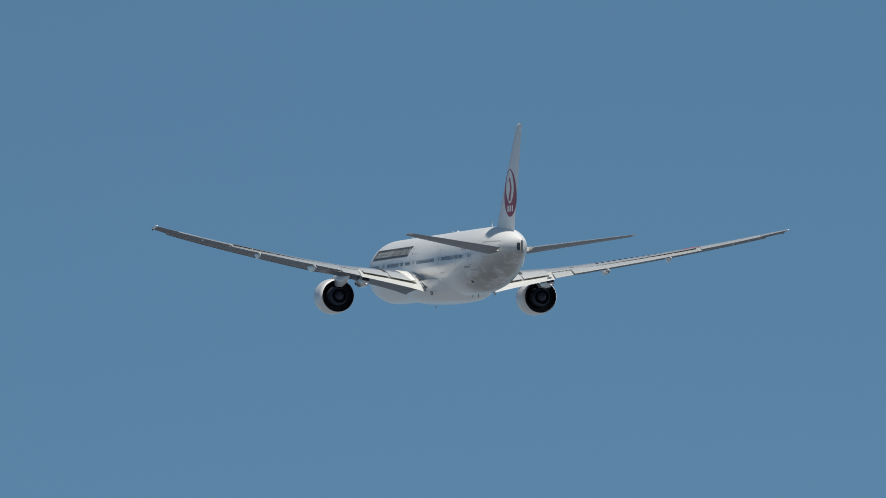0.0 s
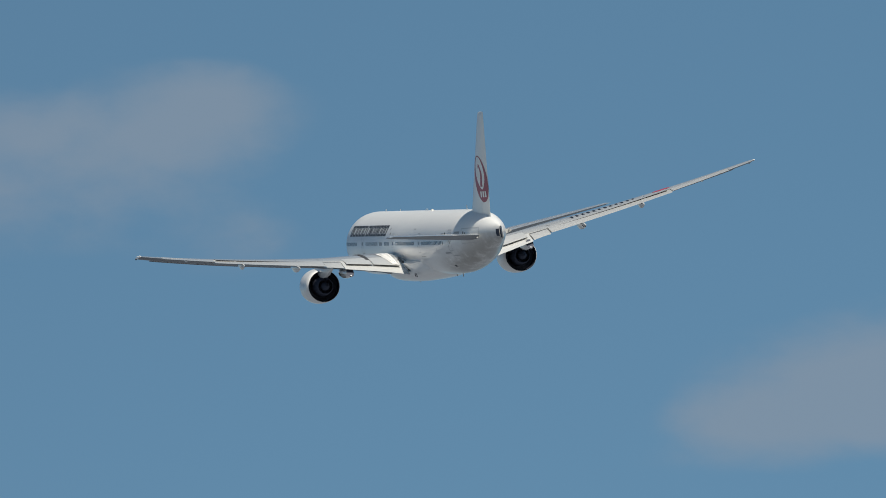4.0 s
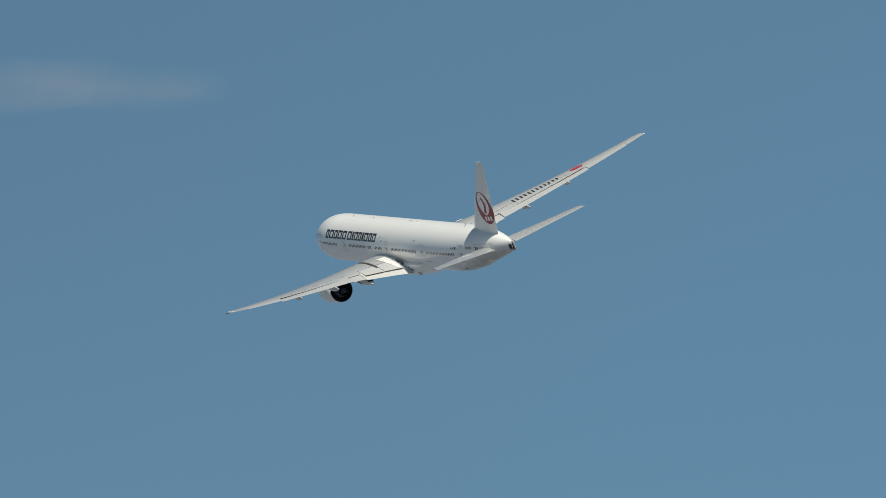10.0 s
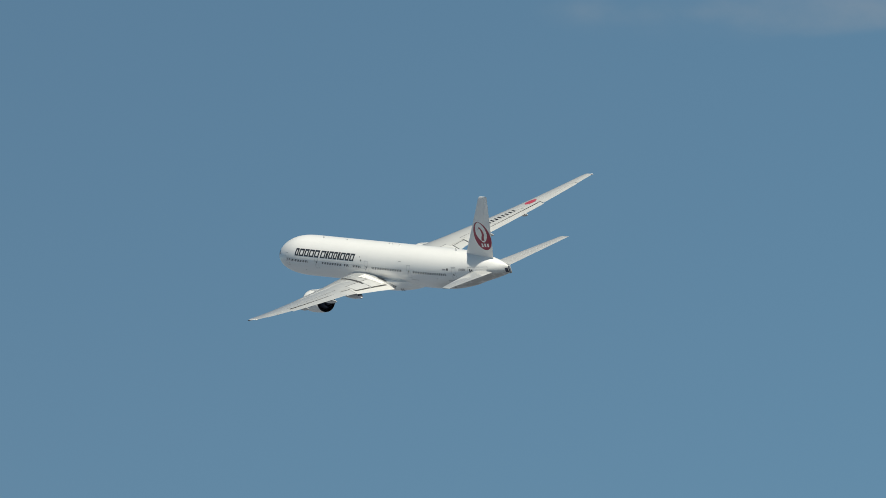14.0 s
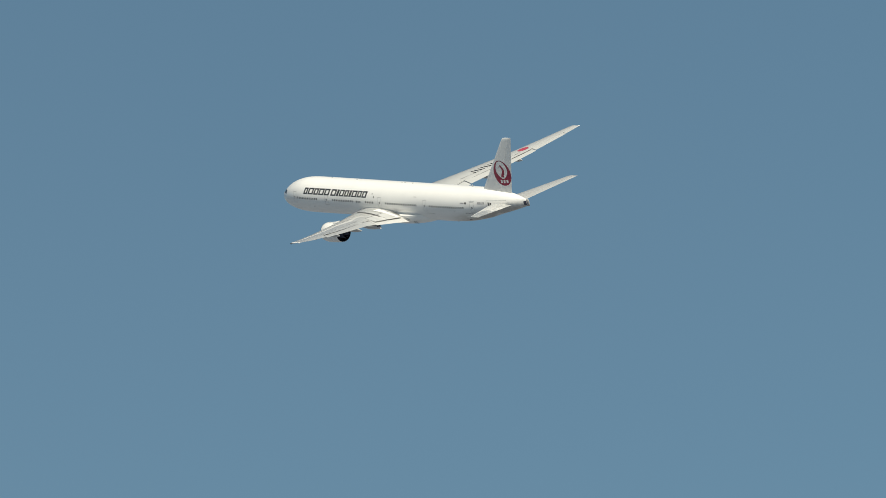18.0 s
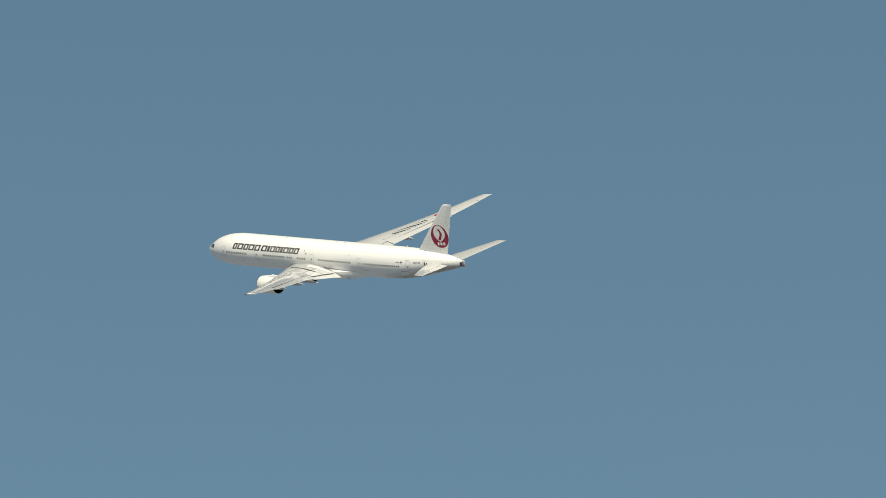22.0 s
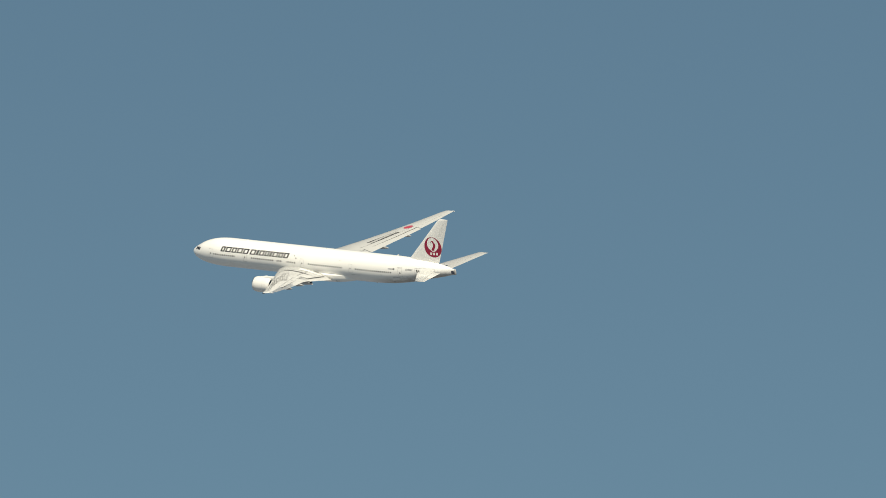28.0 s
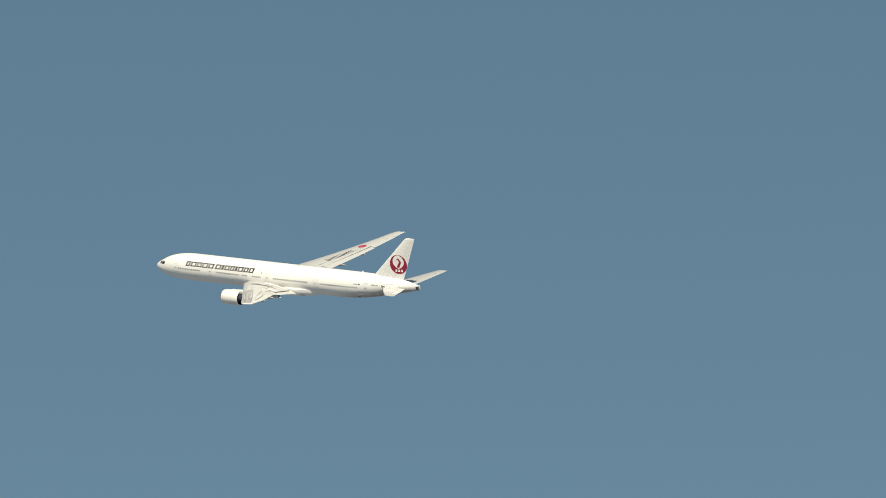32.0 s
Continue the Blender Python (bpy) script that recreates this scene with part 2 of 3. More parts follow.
# s, top, bottom, half-width
HULL = [
    (0.0, -0.38, -0.48, 0.04), (0.25, 0.00, -0.98, 0.47), (0.7, 0.36, -1.40, 0.84), (1.4, 0.78, -1.82, 1.25), (2.3, 1.26, -2.20, 1.66),
    (3.2, 1.72, -2.46, 1.99), (4.2, 2.12, -2.66, 2.28), (5.4, 2.48, -2.84, 2.55), (7.0, 2.82, -2.99, 2.81), (9.0, 3.04, -3.08, 3.01),
    (11.0, 3.10, -3.10, 3.10), (50.0, 3.10, -3.10, 3.10), (53.0, 3.10, -3.05, 3.07), (56.0, 3.10, -2.90, 2.97), (59.0, 3.09, -2.56, 2.74),
    (62.0, 3.02, -2.08, 2.38), (65.0, 2.84, -1.40, 1.92), (68.0, 2.50, -0.80, 1.42), (70.5, 2.08, -0.27, 0.95), (72.2, 1.70, 0.15, 0.44), (72.95, 1.50, 0.32, 0.15),
]


def hull(s, angle, off=0.0):
    """A point on the fuselage: angle 0 to the left, 90 degrees up."""
    top, bot, hw = at(s, HULL, 1), at(s, HULL, 2), at(s, HULL, 3)
    return Vector((36 - s, (hw + off) * math.cos(angle), (top + bot) / 2 + ((top - bot) / 2 + off) * math.sin(angle)))


def hull_z(s, z, side=1, off=0.012):
    """The point of the fuselage's side at height z."""
    top, bot = at(s, HULL, 1), at(s, HULL, 2)
    a = math.asin(max(-1, min(1, (z - (top + bot) / 2) / ((top - bot) / 2))))
    p = hull(s, a, off)
    return Vector((p.x, p.y * side, p.z))


def hull_patch(s0, s1, z0, z1, side=1, off=0.012, slant=0.0, n=4, m=5):
    """A patch on the fuselage's side; slant moves its top aft."""
    return sheet(lambda u, v: hull_z(u + slant * (v - z0), v, side, off), spread(s0, s1, n), spread(z0, z1, m))


def outline(s0, s1, z0, z1, side, w=0.07, off=0.012):
    return merge([hull_patch(s0, s1, z0, z0 + w, side, off, n=4, m=2), hull_patch(s0, s1, z1 - w, z1, side, off, n=4, m=2),
                  hull_patch(s0, s0 + w, z0 + w, z1 - w, side, off, n=2, m=6), hull_patch(s1 - w, s1, z0 + w, z1 - w, side, off, n=2, m=6)])


def make_fuselage():
    ss = sorted(set(spread(0, 0.7, 5) + spread(0.7, 11, 22) + spread(11, 50, 27) + spread(50, 72.95, 36)))
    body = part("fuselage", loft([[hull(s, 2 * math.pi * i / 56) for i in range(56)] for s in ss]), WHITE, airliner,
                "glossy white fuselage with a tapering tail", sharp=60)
    # belly fairing round the wing roots
    rings = []
    for i in range(29):
        u = -1 + 2 * i / 28
        f = max(1 - abs(u) ** 2.6, 0.0) ** 0.5
        s = 35.3 + 12.4 * u
        hw, low = 0.4 + 3.15 * f, -2.2 - 1.47 * f
        ring = []
        for j in range(33):
            a = math.pi * j / 32
            c, q = math.cos(a), math.sin(a)
            ring.append(Vector((36 - s, hw * math.copysign(abs(c) ** 0.75, c), -1.55 + (low + 1.55) * q ** 0.62)))
        for j in range(5):
            ring.append(Vector((36 - s, hw * (-0.6 + 0.3 * j), -1.2)))
        rings.append(ring)
    part("belly_fairing", loft(rings), WHITE, body, "smooth white fairing under the wing roots")
    # exhaust of the tail-cone turbine, on the left
    cap = [[hull(t, 2 * math.pi * i / 24, o) for i in range(24)] for t, o in ((72.93, -0.015), (72.97, -0.03))]
    part("tail_exhaust", loft(cap), DUCT, body, "black auxiliary exhaust in the tail cone")
    part("exhaust_louvre", sheet(lambda u, v: hull_z(u, v, 1, 0.02), spread(72.4, 72.94, 5), [0.55, 0.7, 0.88, 1.08, 1.22]), DUCT, body)
    blade = [[Vector((36 - q, -0.09 + w * c, 0.9 + h * d)) for c, d in ((1, -0.8), (1, 0.8), (0.4, 1), (-0.4, 1), (-1, 0.8), (-1, -0.8), (-0.4, -1), (0.4, -1))]
             for q, w, h in ((71.9, 0.05, 0.62), (72.9, 0.075, 0.66), (73.25, 0.06, 0.60), (73.4, 0.02, 0.48))]
    part("tail_blade", loft(blade), WHITE, body, "thin white blade beside the tail exhaust")
    # flight-deck windows
    for side in (1, -1):
        for s0, s1, z0, z1 in ((1.72, 2.25, 0.38, 0.86), (2.33, 2.85, 0.44, 1.02), (2.93, 3.4, 0.50, 1.06)):
            part("cockpit_window", hull_patch(s0, s1, z0, z1, side, 0.015, 0.25, 5, 4), GLASS_DARK, body, "dark flight-deck pane")
    # cabin windows: rows between the doors
    for a, b in ((8.05, 14.8), (18.9, 25.4), (26.0, 28.1), (28.8, 31.9), (34.8, 44.4), (47.9, 58.5)):
        count = int((b - a) / 0.533)
        for i in range(count):
            s = a + 0.533 * i
            for side in (1, -1):
                bm = hull_patch(s, s + 0.24, 0.15, 0.49, side, 0.014, 0.0, 2, 3)
                part("cabin_window", bm, GLASS_DARK, body)
    # doors
    for s, low, high, wide in ((6.6, -0.62, 1.28, 1.08), (16.5, -0.62, 1.28, 1.08), (32.5, -0.62, 1.28, 1.08), (45.95, -0.62, 1.28, 1.08), (59.45, -0.55, 1.30, 1.05)):
        for side in (1, -1):
            d = part("cabin_door", outline(s, s + wide, low, high, side, 0.06), DOOR_SEAM, body, "white cabin door outlined by a grey seam")
            part("door_window", hull_patch(s + 0.42, s + 0.66, 0.20, 0.50, side, 0.016, 0, 2, 2), GLASS_DARK, d)
            part("door_handle", hull_patch(s + 0.16, s + 0.36, -0.04, 0.04, side, 0.016, 0, 2, 2), PALE_GREY, d)
    # aerials and beacons
    for s, top, h in ((15.5, 1, 0.26), (23.0, 1, 0.22), (36.5, 1, 0.22), (37.4, 1, 0.22), (57.5, 1, 0.50), (20.5, -1, 0.3), (47.5, -1, 0.28), (50.5, -1, 0.34), (28.0, -1, 0.28)):
        z = at(s, HULL, 1) if top > 0 else (-3.70 if 25 < s < 46 else at(s, HULL, 2))
        z -= top * 0.04
        rings = [[Vector((36 - s - c * w + lean, t, z + top * h * k)) for c, t in ((0, 0), (0.3, 0.035), (1, 0), (0.3, -0.035))]
                 for k, w, lean in ((0, 0.55, 0), (0.7, 0.40, -0.16), (1, 0.22, -0.30))]
        part("blade_aerial", loft(rings), LINE_GREY if top < 0 else WHITE, body)
    rings = [[Vector((36 - 40.0 + 0.16 * q * math.cos(a), 0.16 * q * math.sin(a), 3.08 + h)) for a in spread(0, 2 * math.pi, 13)[:-1]] for q, h in ((1, 0), (0.85, 0.09), (0.4, 0.16))]
    part("beacon", loft(rings), LINE_GREY, body)
    # small vents and service panels on the sides
    for s0, s1, z0, z1, mat in ((31.2, 31.5, 1.15, 1.38, DARK_LINE), (43.2, 44.0, 1.62, 1.70, LINE_GREY), (54.9, 55.0, -0.5, -0.2, LINE_GREY), (12.6, 12.8, -1.2, -1.05, PALE_GREY),
                                (64.6, 64.9, 0.75, 1.15, DARK_LINE), (46.6, 48.9, -1.0, -0.93, LINE_GREY), (59.7, 61.5, -1.05, -0.98, PALE_GREY)):
        for side in (1, -1):
            part("service_panel", hull_patch(s0, s1, z0, z1, side, 0.013, 0, 3, 3), mat, body)
    # outlets and small bars low on the sides
    for side in (1, -1):
        for s0 in (42.2, 42.9):
            x, y, z = 36 - s0, side * 3.02, -2.62
            part("outlet", loft([[Vector((x - 0.45 * k + 0.1 * c, y + side * 0.06 * d, z - 0.35 * k)) for c, d in ((0, 0), (1, 0), (1, 1), (0, 1))] for k in (0, 1)]), DARK_LINE, body, smooth=False)
        part("outlet", hull_patch(57.3, 57.9, -2.15, -1.95, side, 0.014, 0.5, 3, 2), DARK_LINE, body)
        for i in range(5):
            part("small_marking", hull_patch(57.9 + 0.36 * i, 58.16 + 0.36 * i, -0.78, -0.62, side, 0.013, 0, 2, 2), PALE_GREY, body)
        part("stabiliser_slot", hull_patch(64.2, 64.5, 0.62, 1.25, side, 0.014, -0.2, 2, 4), DARK_LINE, body, "dark slot at the tailplane root")
        part("stabiliser_plate", outline(63.7, 68.6, 0.10, 1.55, side, 0.05, 0.013), DOOR_SEAM, body, "scuffed plate round the tailplane root")
    return body


fuselage = make_fuselage()


# ---- titles, drawn as plain slanted boxes and bars ----
def make_titles():
    low, high, slant = 1.06, 2.04, 0.42
    widths = (0.9, 1.25, 1.05, 1.25, 1.2, 0, 1.25, 0.5, 1.1, 0.95, 0.5, 1.2, 1.0, 1.1)
    unit = (29.2 - 10.1) / (sum(widths) + 0.18 * 13 + 0.24)
    for side in (1, -1):
        s = 10.1
        for wide in widths:
            w, bar = wide * unit, 0.37
            if wide > 0.6:
                box = [hull_patch(s + slant * (a - low), s + w + slant * (a - low), a, b, side, 0.013, slant, 4, 3) for a, b in ((low, low + 0.2), (high - 0.2, high))]
                box += [hull_patch(q + slant * 0.2, q + bar + slant * 0.2, low + 0.2, high - 0.2, side, 0.013, slant, 2, 5) for q in (s, s + w - bar)]
                part("title_box", merge(box), BLACK, fuselage, "black slanted outlined box")
            elif wide:
                part("title_bar", hull_patch(s, s + w, low, high, side, 0.013, slant, 3, 6), BLACK, fuselage, "black slanted title bar")
            s += w + (0.18 if wide else 0.24) * unit
        # small dot and small bars near the tail
        part("title_dot", hull_patch(30.7, 30.88, 1.62, 1.80, side, 0.013, 0, 2, 2), BLACK, fuselage)
        for s0, w, z0, z1, mat in ((56.9, 1.0, 0.98, 1.20, PALE_GREY), (58.1, 0.45, 0.96, 1.26, DARK_LINE), (59.3, 1.3, 1.44, 1.50, PALE_GREY)):
            part("small_marking", hull_patch(s0, s0 + w, z0, z1, side, 0.013, 0, 4, 2), mat, fuselage)
        for i in range(6):
            part("marking_bar", hull_patch(61.4 + 0.3 * i, 61.62 + 0.3 * i, 0.95, 1.30, side, 0.013, 0.2, 2, 3), PALE_GREY, fuselage)


make_titles()

# ---- wings ----
TIP = 30.40


def wing_le(y):
    return 26.3 + (y - 3.1) * 0.70 + (max(y - 29.2, 0) / 1.2) ** 2 * 0.25


def wing_te(y):
    te = 41.4 - (y - 3.1) * 0.17 if y < 10.4 else 40.16 + (y - 10.4) * 0.4005
    return te


def wing_z(y, side=1):
    """Height of the wing; the left one is flexed a little more in the turn."""
    more = 0.17 * math.sin(math.pi * min(max((y - 3.1) / 27.3, 0), 1) ** 0.65) if side > 0 else 0.0
    return more - 1.95 - 0.20 * (max(y - 3.1, 0) / 27.3) ** 2 + (y - 3.1) * 0.118 + max(y - 3.1, 0) ** 2 * 0.00277 + 0.22 * math.sin(math.pi * min(max((y - 3.1) / 27.3, 0), 1) ** 0.6)


def wing_t(y):
    return 0.135 - 0.032 * min(max((y - 3.1) / 15, 0), 1)


def foil(f, t):
    """Half-thickness of the section at a chord fraction."""
    f = max(f, 0.0)
    return 5 * t * (0.2969 * math.sqrt(f) - 0.126 * f - 0.3516 * f**2 + 0.2843 * f**3 - 0.1036 * f**4)


def wing_point(y, f, top, side=1, off=0.0):
    le, te = wing_le(y), wing_te(y)
    c = te - le
    twist = radians(3.0 - 3.0 * max(y - 3.1, 0) / 27.3 - 3.6 * (max(y - 3.1, 0) / 27.3) ** 3)
    camber = (0.018 + 0.013 * max(0.0, 1 - max(y - 3.1, 0) / 9)) * c * math.sin(math.pi * min(max(f, 0), 1) ** 1.2)
    h = foil(f, wing_t(y)) * c
    z = camber + (h if top else -h) + (off if top else -off)
    return Vector((36 - (le + f * c), side * y, wing_z(y, side) + z - (f - 0.3) * c * math.tan(twist)))


def wing_skin(ys, f0, f1, side, n=12, off=0.0, rate=1.0):
    fs = [f0 + (f1 - f0) * (i / (n - 1)) ** rate for i in range(n)]
    rings = []
    for y in ys:
        ring = [wing_point(y, f, True, side, off) for f in fs] + [wing_point(y, f, False, side, off) for f in reversed(fs)]
        rings.append(ring)
    return loft(rings)


def slat_skin(ys, side, n=9):
    """A slat set forward and down of the wing's nose, turned nose-down about its rear edge."""
    fs = [0.11 * (i / (n - 1)) ** 2 for i in range(n)]
    rings = []
    for y in ys:
        c = wing_te(y) - wing_le(y)
        out = min(max((y - 9.0) / 4.0, 0.25), 1.0)
        ring = []
        for f, top in [(f, True) for f in fs] + [(f, False) for f in reversed(fs)]:
            p = wing_point(y, f, top, side)
            d = (0.11 - f) * c
            ring.append(p + Vector((0.06 * out, 0, -0.05 * out - d * math.tan(radians(17 * out)))))
        rings.append(ring)
    return loft(rings)


def shift(bm, back, down, drop, hinge):
    """Moves a flap aft and down and turns it about its leading edge."""
    m = Matrix.Translation(hinge + Vector((-back, 0, -down))) @ Matrix.Rotation(radians(-drop), 4, "Y") @ Matrix.Translation(-hinge)
    bmesh.ops.transform(bm, matrix=m, verts=bm.verts)
    return bm


def canoe(s0, s1, y, z0, z1, w, h, side):
    """A flap-track fairing: a slender pod with a narrow keel that hangs under the wing and tapers aft."""
    rings = []
    for i in range(13):
        u = i / 12
        r = (math.sin(math.pi * u ** 0.8) ** 0.7 if 0 < u < 1 else 0.0) + 0.03
        s, z = s0 + (s1 - s0) * u, z0 + (z1 - z0) * u
        rings.append([Vector((36 - s, side * y + w * r * math.cos(a) * (0.58 + 0.42 * math.sin(a)) * 1.3, z + h * r * math.sin(a))) for a in spread(0, 2 * math.pi, 13)[:-1]])
    return loft(rings)


def make_wing(side):
    ys = [1.2, 2.2] + spread(3.1, TIP, 30)
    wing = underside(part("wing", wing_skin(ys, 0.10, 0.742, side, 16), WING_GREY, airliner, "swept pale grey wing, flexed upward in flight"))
    cuts = [3.25, 8.9, 12.0, 15.4, 18.8, 22.2, 25.6, 29.0]
    for a, b in zip(cuts, cuts[1:]):
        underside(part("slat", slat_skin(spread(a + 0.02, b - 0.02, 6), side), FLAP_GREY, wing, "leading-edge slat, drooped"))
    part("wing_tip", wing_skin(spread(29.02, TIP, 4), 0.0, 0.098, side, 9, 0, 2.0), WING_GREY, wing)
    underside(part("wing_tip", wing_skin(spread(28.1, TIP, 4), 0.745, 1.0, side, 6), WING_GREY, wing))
    # rounded cap and navigation light at the tip
    te = wing_te(TIP)
    cap = [[wing_point(TIP, f, True, side) for f in spread(0, 1, 9)] + [wing_point(TIP, f, False, side) for f in spread(1, 0, 9)]]
    mid = [(a + b) / 2 for a, b in zip(cap[0][:9], reversed(cap[0][9:]))]
    cap.append([m + (p - m) * 0.5 + Vector((0, side * 0.10, 0)) for p, m in zip(cap[0], mid + mid[::-1])])
    part("tip_cap", loft(cap), WHITE, wing)
    part("tip_light", canoe(te - 0.55, te + 0.35, TIP + 0.02, wing_z(TIP) + 0.12, wing_z(TIP) + 0.14, 0.10, 0.10, side), MARK_WHITE, wing, "white tail light at the wing tip")
    # flaps and ailerons
    for label, a, b, f0, back, down, drop, mat in (("inboard_flap", 3.35, 9.35, 0.75, 0.04, 0.015, 4, FLAP_GREY), ("flaperon", 9.45, 11.15, 0.755, 0.02, 0.01, 2.5, WING_GREY),
                                                   ("outboard_flap", 11.25, 22.7, 0.75, 0.02, 0.01, 1.5, WING_GREY), ("aileron", 22.75, 28.05, 0.755, 0.0, 0.0, 1.2, WING_GREY)):
        hinge = (wing_point(a, f0, True, side) + wing_point(b, f0, True, side)) / 2
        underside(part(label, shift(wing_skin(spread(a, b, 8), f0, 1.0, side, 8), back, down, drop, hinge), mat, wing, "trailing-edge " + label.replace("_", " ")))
    # spoilers: thin plates on the upper skin ahead of the flaps
    for a, b in ((3.9, 6.4), (6.5, 9.0), (11.6, 13.7), (13.8, 15.9), (16.0, 18.1), (18.2, 20.3), (20.4, 22.4)):
        bm = loft([[wing_point(y, f, True, side, o) for f, o in ((0.635, 0.004), (0.635, 0.03), (0.69, 0.03), *(((0.80, 0.06), (0.895, 0.085), (0.895, 0.05), (0.80, 0.02)) if a < 9 else ((0.79, 0.035), (0.79, 0.01))), (0.69, 0.004))] for y in spread(a, b, 5)])
        part("spoiler", bm, FLAP_GREY if a < 9 else WING_GREY, wing, "hinged spoiler plate", sharp=30)
    # seams along the span: spoiler hinge line and flap gap
    for f, a, b, w in ((0.625, 3.6, 9.1, 0.006), (0.628, 11.3, 22.6, 0.008)):
        part("panel_seam", sheet(lambda u, v: wing_point(u, v, True, side, 0.014), spread(a, b, 12), (f - w, f + w)), DARK_LINE, wing)
    for f, a, b in ((0.105, 3.4, 29.0), (0.755, 22.8, 28.0)):
        part("panel_seam", sheet(lambda u, v: wing_point(u, v, True, side, 0.012), spread(a, b, 20), (f - 0.005, f + 0.005)), LINE_GREY, wing)
    for a, b, f, o, w in ((3.9, 9.0, 0.896, 0.075, 0.035), (9.4, 22.65, 0.792, 0.045, 0.06)):
        part("flap_slot", sheet(lambda u, v: wing_point(u, f + v * w / (wing_te(u) - wing_le(u)), True, side, o - 0.03 * v), spread(a, b, 12), (0, 1)), DARK_LINE, wing, "dark slot ahead of the flap")
    # walkway line near the root
    part("walkway_line", sheet(lambda u, v: wing_point(6.62 - 0.05 * u + 0.19 * v, 0.17 + 0.56 * u, True, side, 0.04), spread(0, 1, 12), (-1, 1)), DARK_LINE, wing, "dark painted walkway line")
    # pale panel with small holes between the wing and the fuselage
    pale = part("root_panel", sheet(lambda u, v: wing_point(4.45 - 0.15 * u + v * (0.68 - 0.42 * u), 0.44 + 0.43 * u, True, side, 0.05 + 0.12 * max(u - 0.5, 0)), spread(0, 1, 10), (-1, 0, 1)), MARK_WHITE, wing, "bright white panel with rows of small holes")
    for i in range(9):
        for v in (-0.45, 0.45):
            u0 = 0.06 + 0.1 * i + 0.03 * v
            part("hole", sheet(lambda u, w: wing_point(4.45 - 0.15 * u + (v + 0.18 * w) * (0.68 - 0.42 * u), 0.44 + 0.43 * u, True, side, 0.06 + 0.12 * max(u - 0.5, 0)), (u0, u0 + 0.025), (-1, 1)), PALE_GREY, pale)
    part("root_seal", sheet(lambda u, v: wing_point(3.36 + 0.10 * v, u, True, side, 0.10), spread(0.66, 1.0, 8), (-1, 1)), DARK_LINE, wing, "dark seal at the flap's inner end")
    part("navigation_light", canoe(wing_le(30.1) - 0.05, wing_le(30.1) + 0.75, 30.42, wing_z(30.2) - 0.10, wing_z(30.2) - 0.08, 0.08, 0.09, side), DARK_LINE if side > 0 else PALE_GREY, wing, "small dark navigation light")
    # flap-track fairings
    for y, a, b, w, h in ((14.2, 0.50, 1.16, 0.24, 0.42), (19.85, 0.52, 1.11, 0.21, 0.38), (25.6, 0.7, 1.0, 0.07, 0.10)):
        c = wing_te(y) - wing_le(y)
        z0, z1 = wing_point(y, a, False, side).z - 0.05, wing_point(y, 1.0, False, side).z - h * 0.8
        part("flap_track_fairing", canoe(wing_le(y) + a * c, wing_le(y) + b * c, y, z0, z1, w, h, side), WING_GREY, wing, "slender fairing under the wing")
    # the large fairing beside the engine has a blunt hollow end
    y = 8.95
    rings = []
    for q, w, h, z in ((34.6, 0.05, 0.06, -1.55), (35.6, 0.30, 0.36, -1.62), (37.2, 0.42, 0.52, -1.66), (38.8, 0.44, 0.55, -1.62), (39.7, 0.40, 0.50, -1.58), (40.2, 0.36, 0.46, -1.58)):
        rings.append([Vector((36 - q + 0.35 * math.sin(g) * (q > 40), side * y + w * math.cos(g), z + h * math.sin(g))) for g in spread(0, 2 * math.pi, 17)[:-1]])
    big = part("flap_track_fairing", loft(rings, False), WING_GREY, wing, "blunt fairing beside the engine, hollow at its end")
    part("fairing_hollow", loft([[Vector((36 - q + 0.35 * math.sin(g), side * y + k * 0.35 * math.cos(g), -1.58 + k * 0.45 * math.sin(g))) for g in spread(0, 2 * math.pi, 17)[:-1]] for q, k in ((40.19, 1.0), (39.9, 0.9), (39.8, 0.2))]), DUCT, big, "dark hollow end")
    part("fairing_tail", canoe(39.9, 40.75, y, -1.98, -1.92, 0.13, 0.13, side), WHITE, big, "small white tail cone")
    return wing


left_wing, right_wing = make_wing(1), make_wing(-1)


def wing_marks():
    """On the right wing: a row of dark bars and a red disc."""
    y = 13.75
    for i in range(6):
        bm = merge([sheet(lambda u, v: wing_point(u + 0.25 * (0.5 - v), v, True, -1, 0.014), spread(y + o, y + o + 0.22, 3), spread(0.44, 0.625, 6)) for o in (0.0, 0.50)])
        part("marking_bar", bm, BLACK, right_wing, "dark bar of the wing marking")
        y += 1.03
    cy, r = 22.15, 0.80
    c = wing_te(cy) - wing_le(cy)
    bm = bmesh.new()
    mid = bm.verts.new(wing_point(cy, 0.46, True, -1, 0.014))
    for q0, q1 in ((0, 0.5), (0.5, 1.0)):
        ring0 = [bm.verts.new(wing_point(cy + r * q0 * math.cos(a), 0.46 + r * q0 * math.sin(a) / c, True, -1, 0.014)) for a in spread(0, 2 * math.pi, 33)[:-1]] if q0 else None
        ring1 = [bm.verts.new(wing_point(cy + r * q1 * math.cos(a), 0.46 + r * q1 * math.sin(a) / c, True, -1, 0.014)) for a in spread(0, 2 * math.pi, 33)[:-1]]
        for i in range(32):
            j = (i + 1) % 32
            bm.faces.new((mid, ring1[i], ring1[j]) if not q0 else (ring0[i], ring0[j], ring1[j], ring1[i]))
    part("red_disc", bm, BRIGHT_RED, right_wing, "red disc painted on the wing")


wing_marks()


# ---- engines ----
ENGINE_Y, ENGINE_Z = 9.87, -2.66


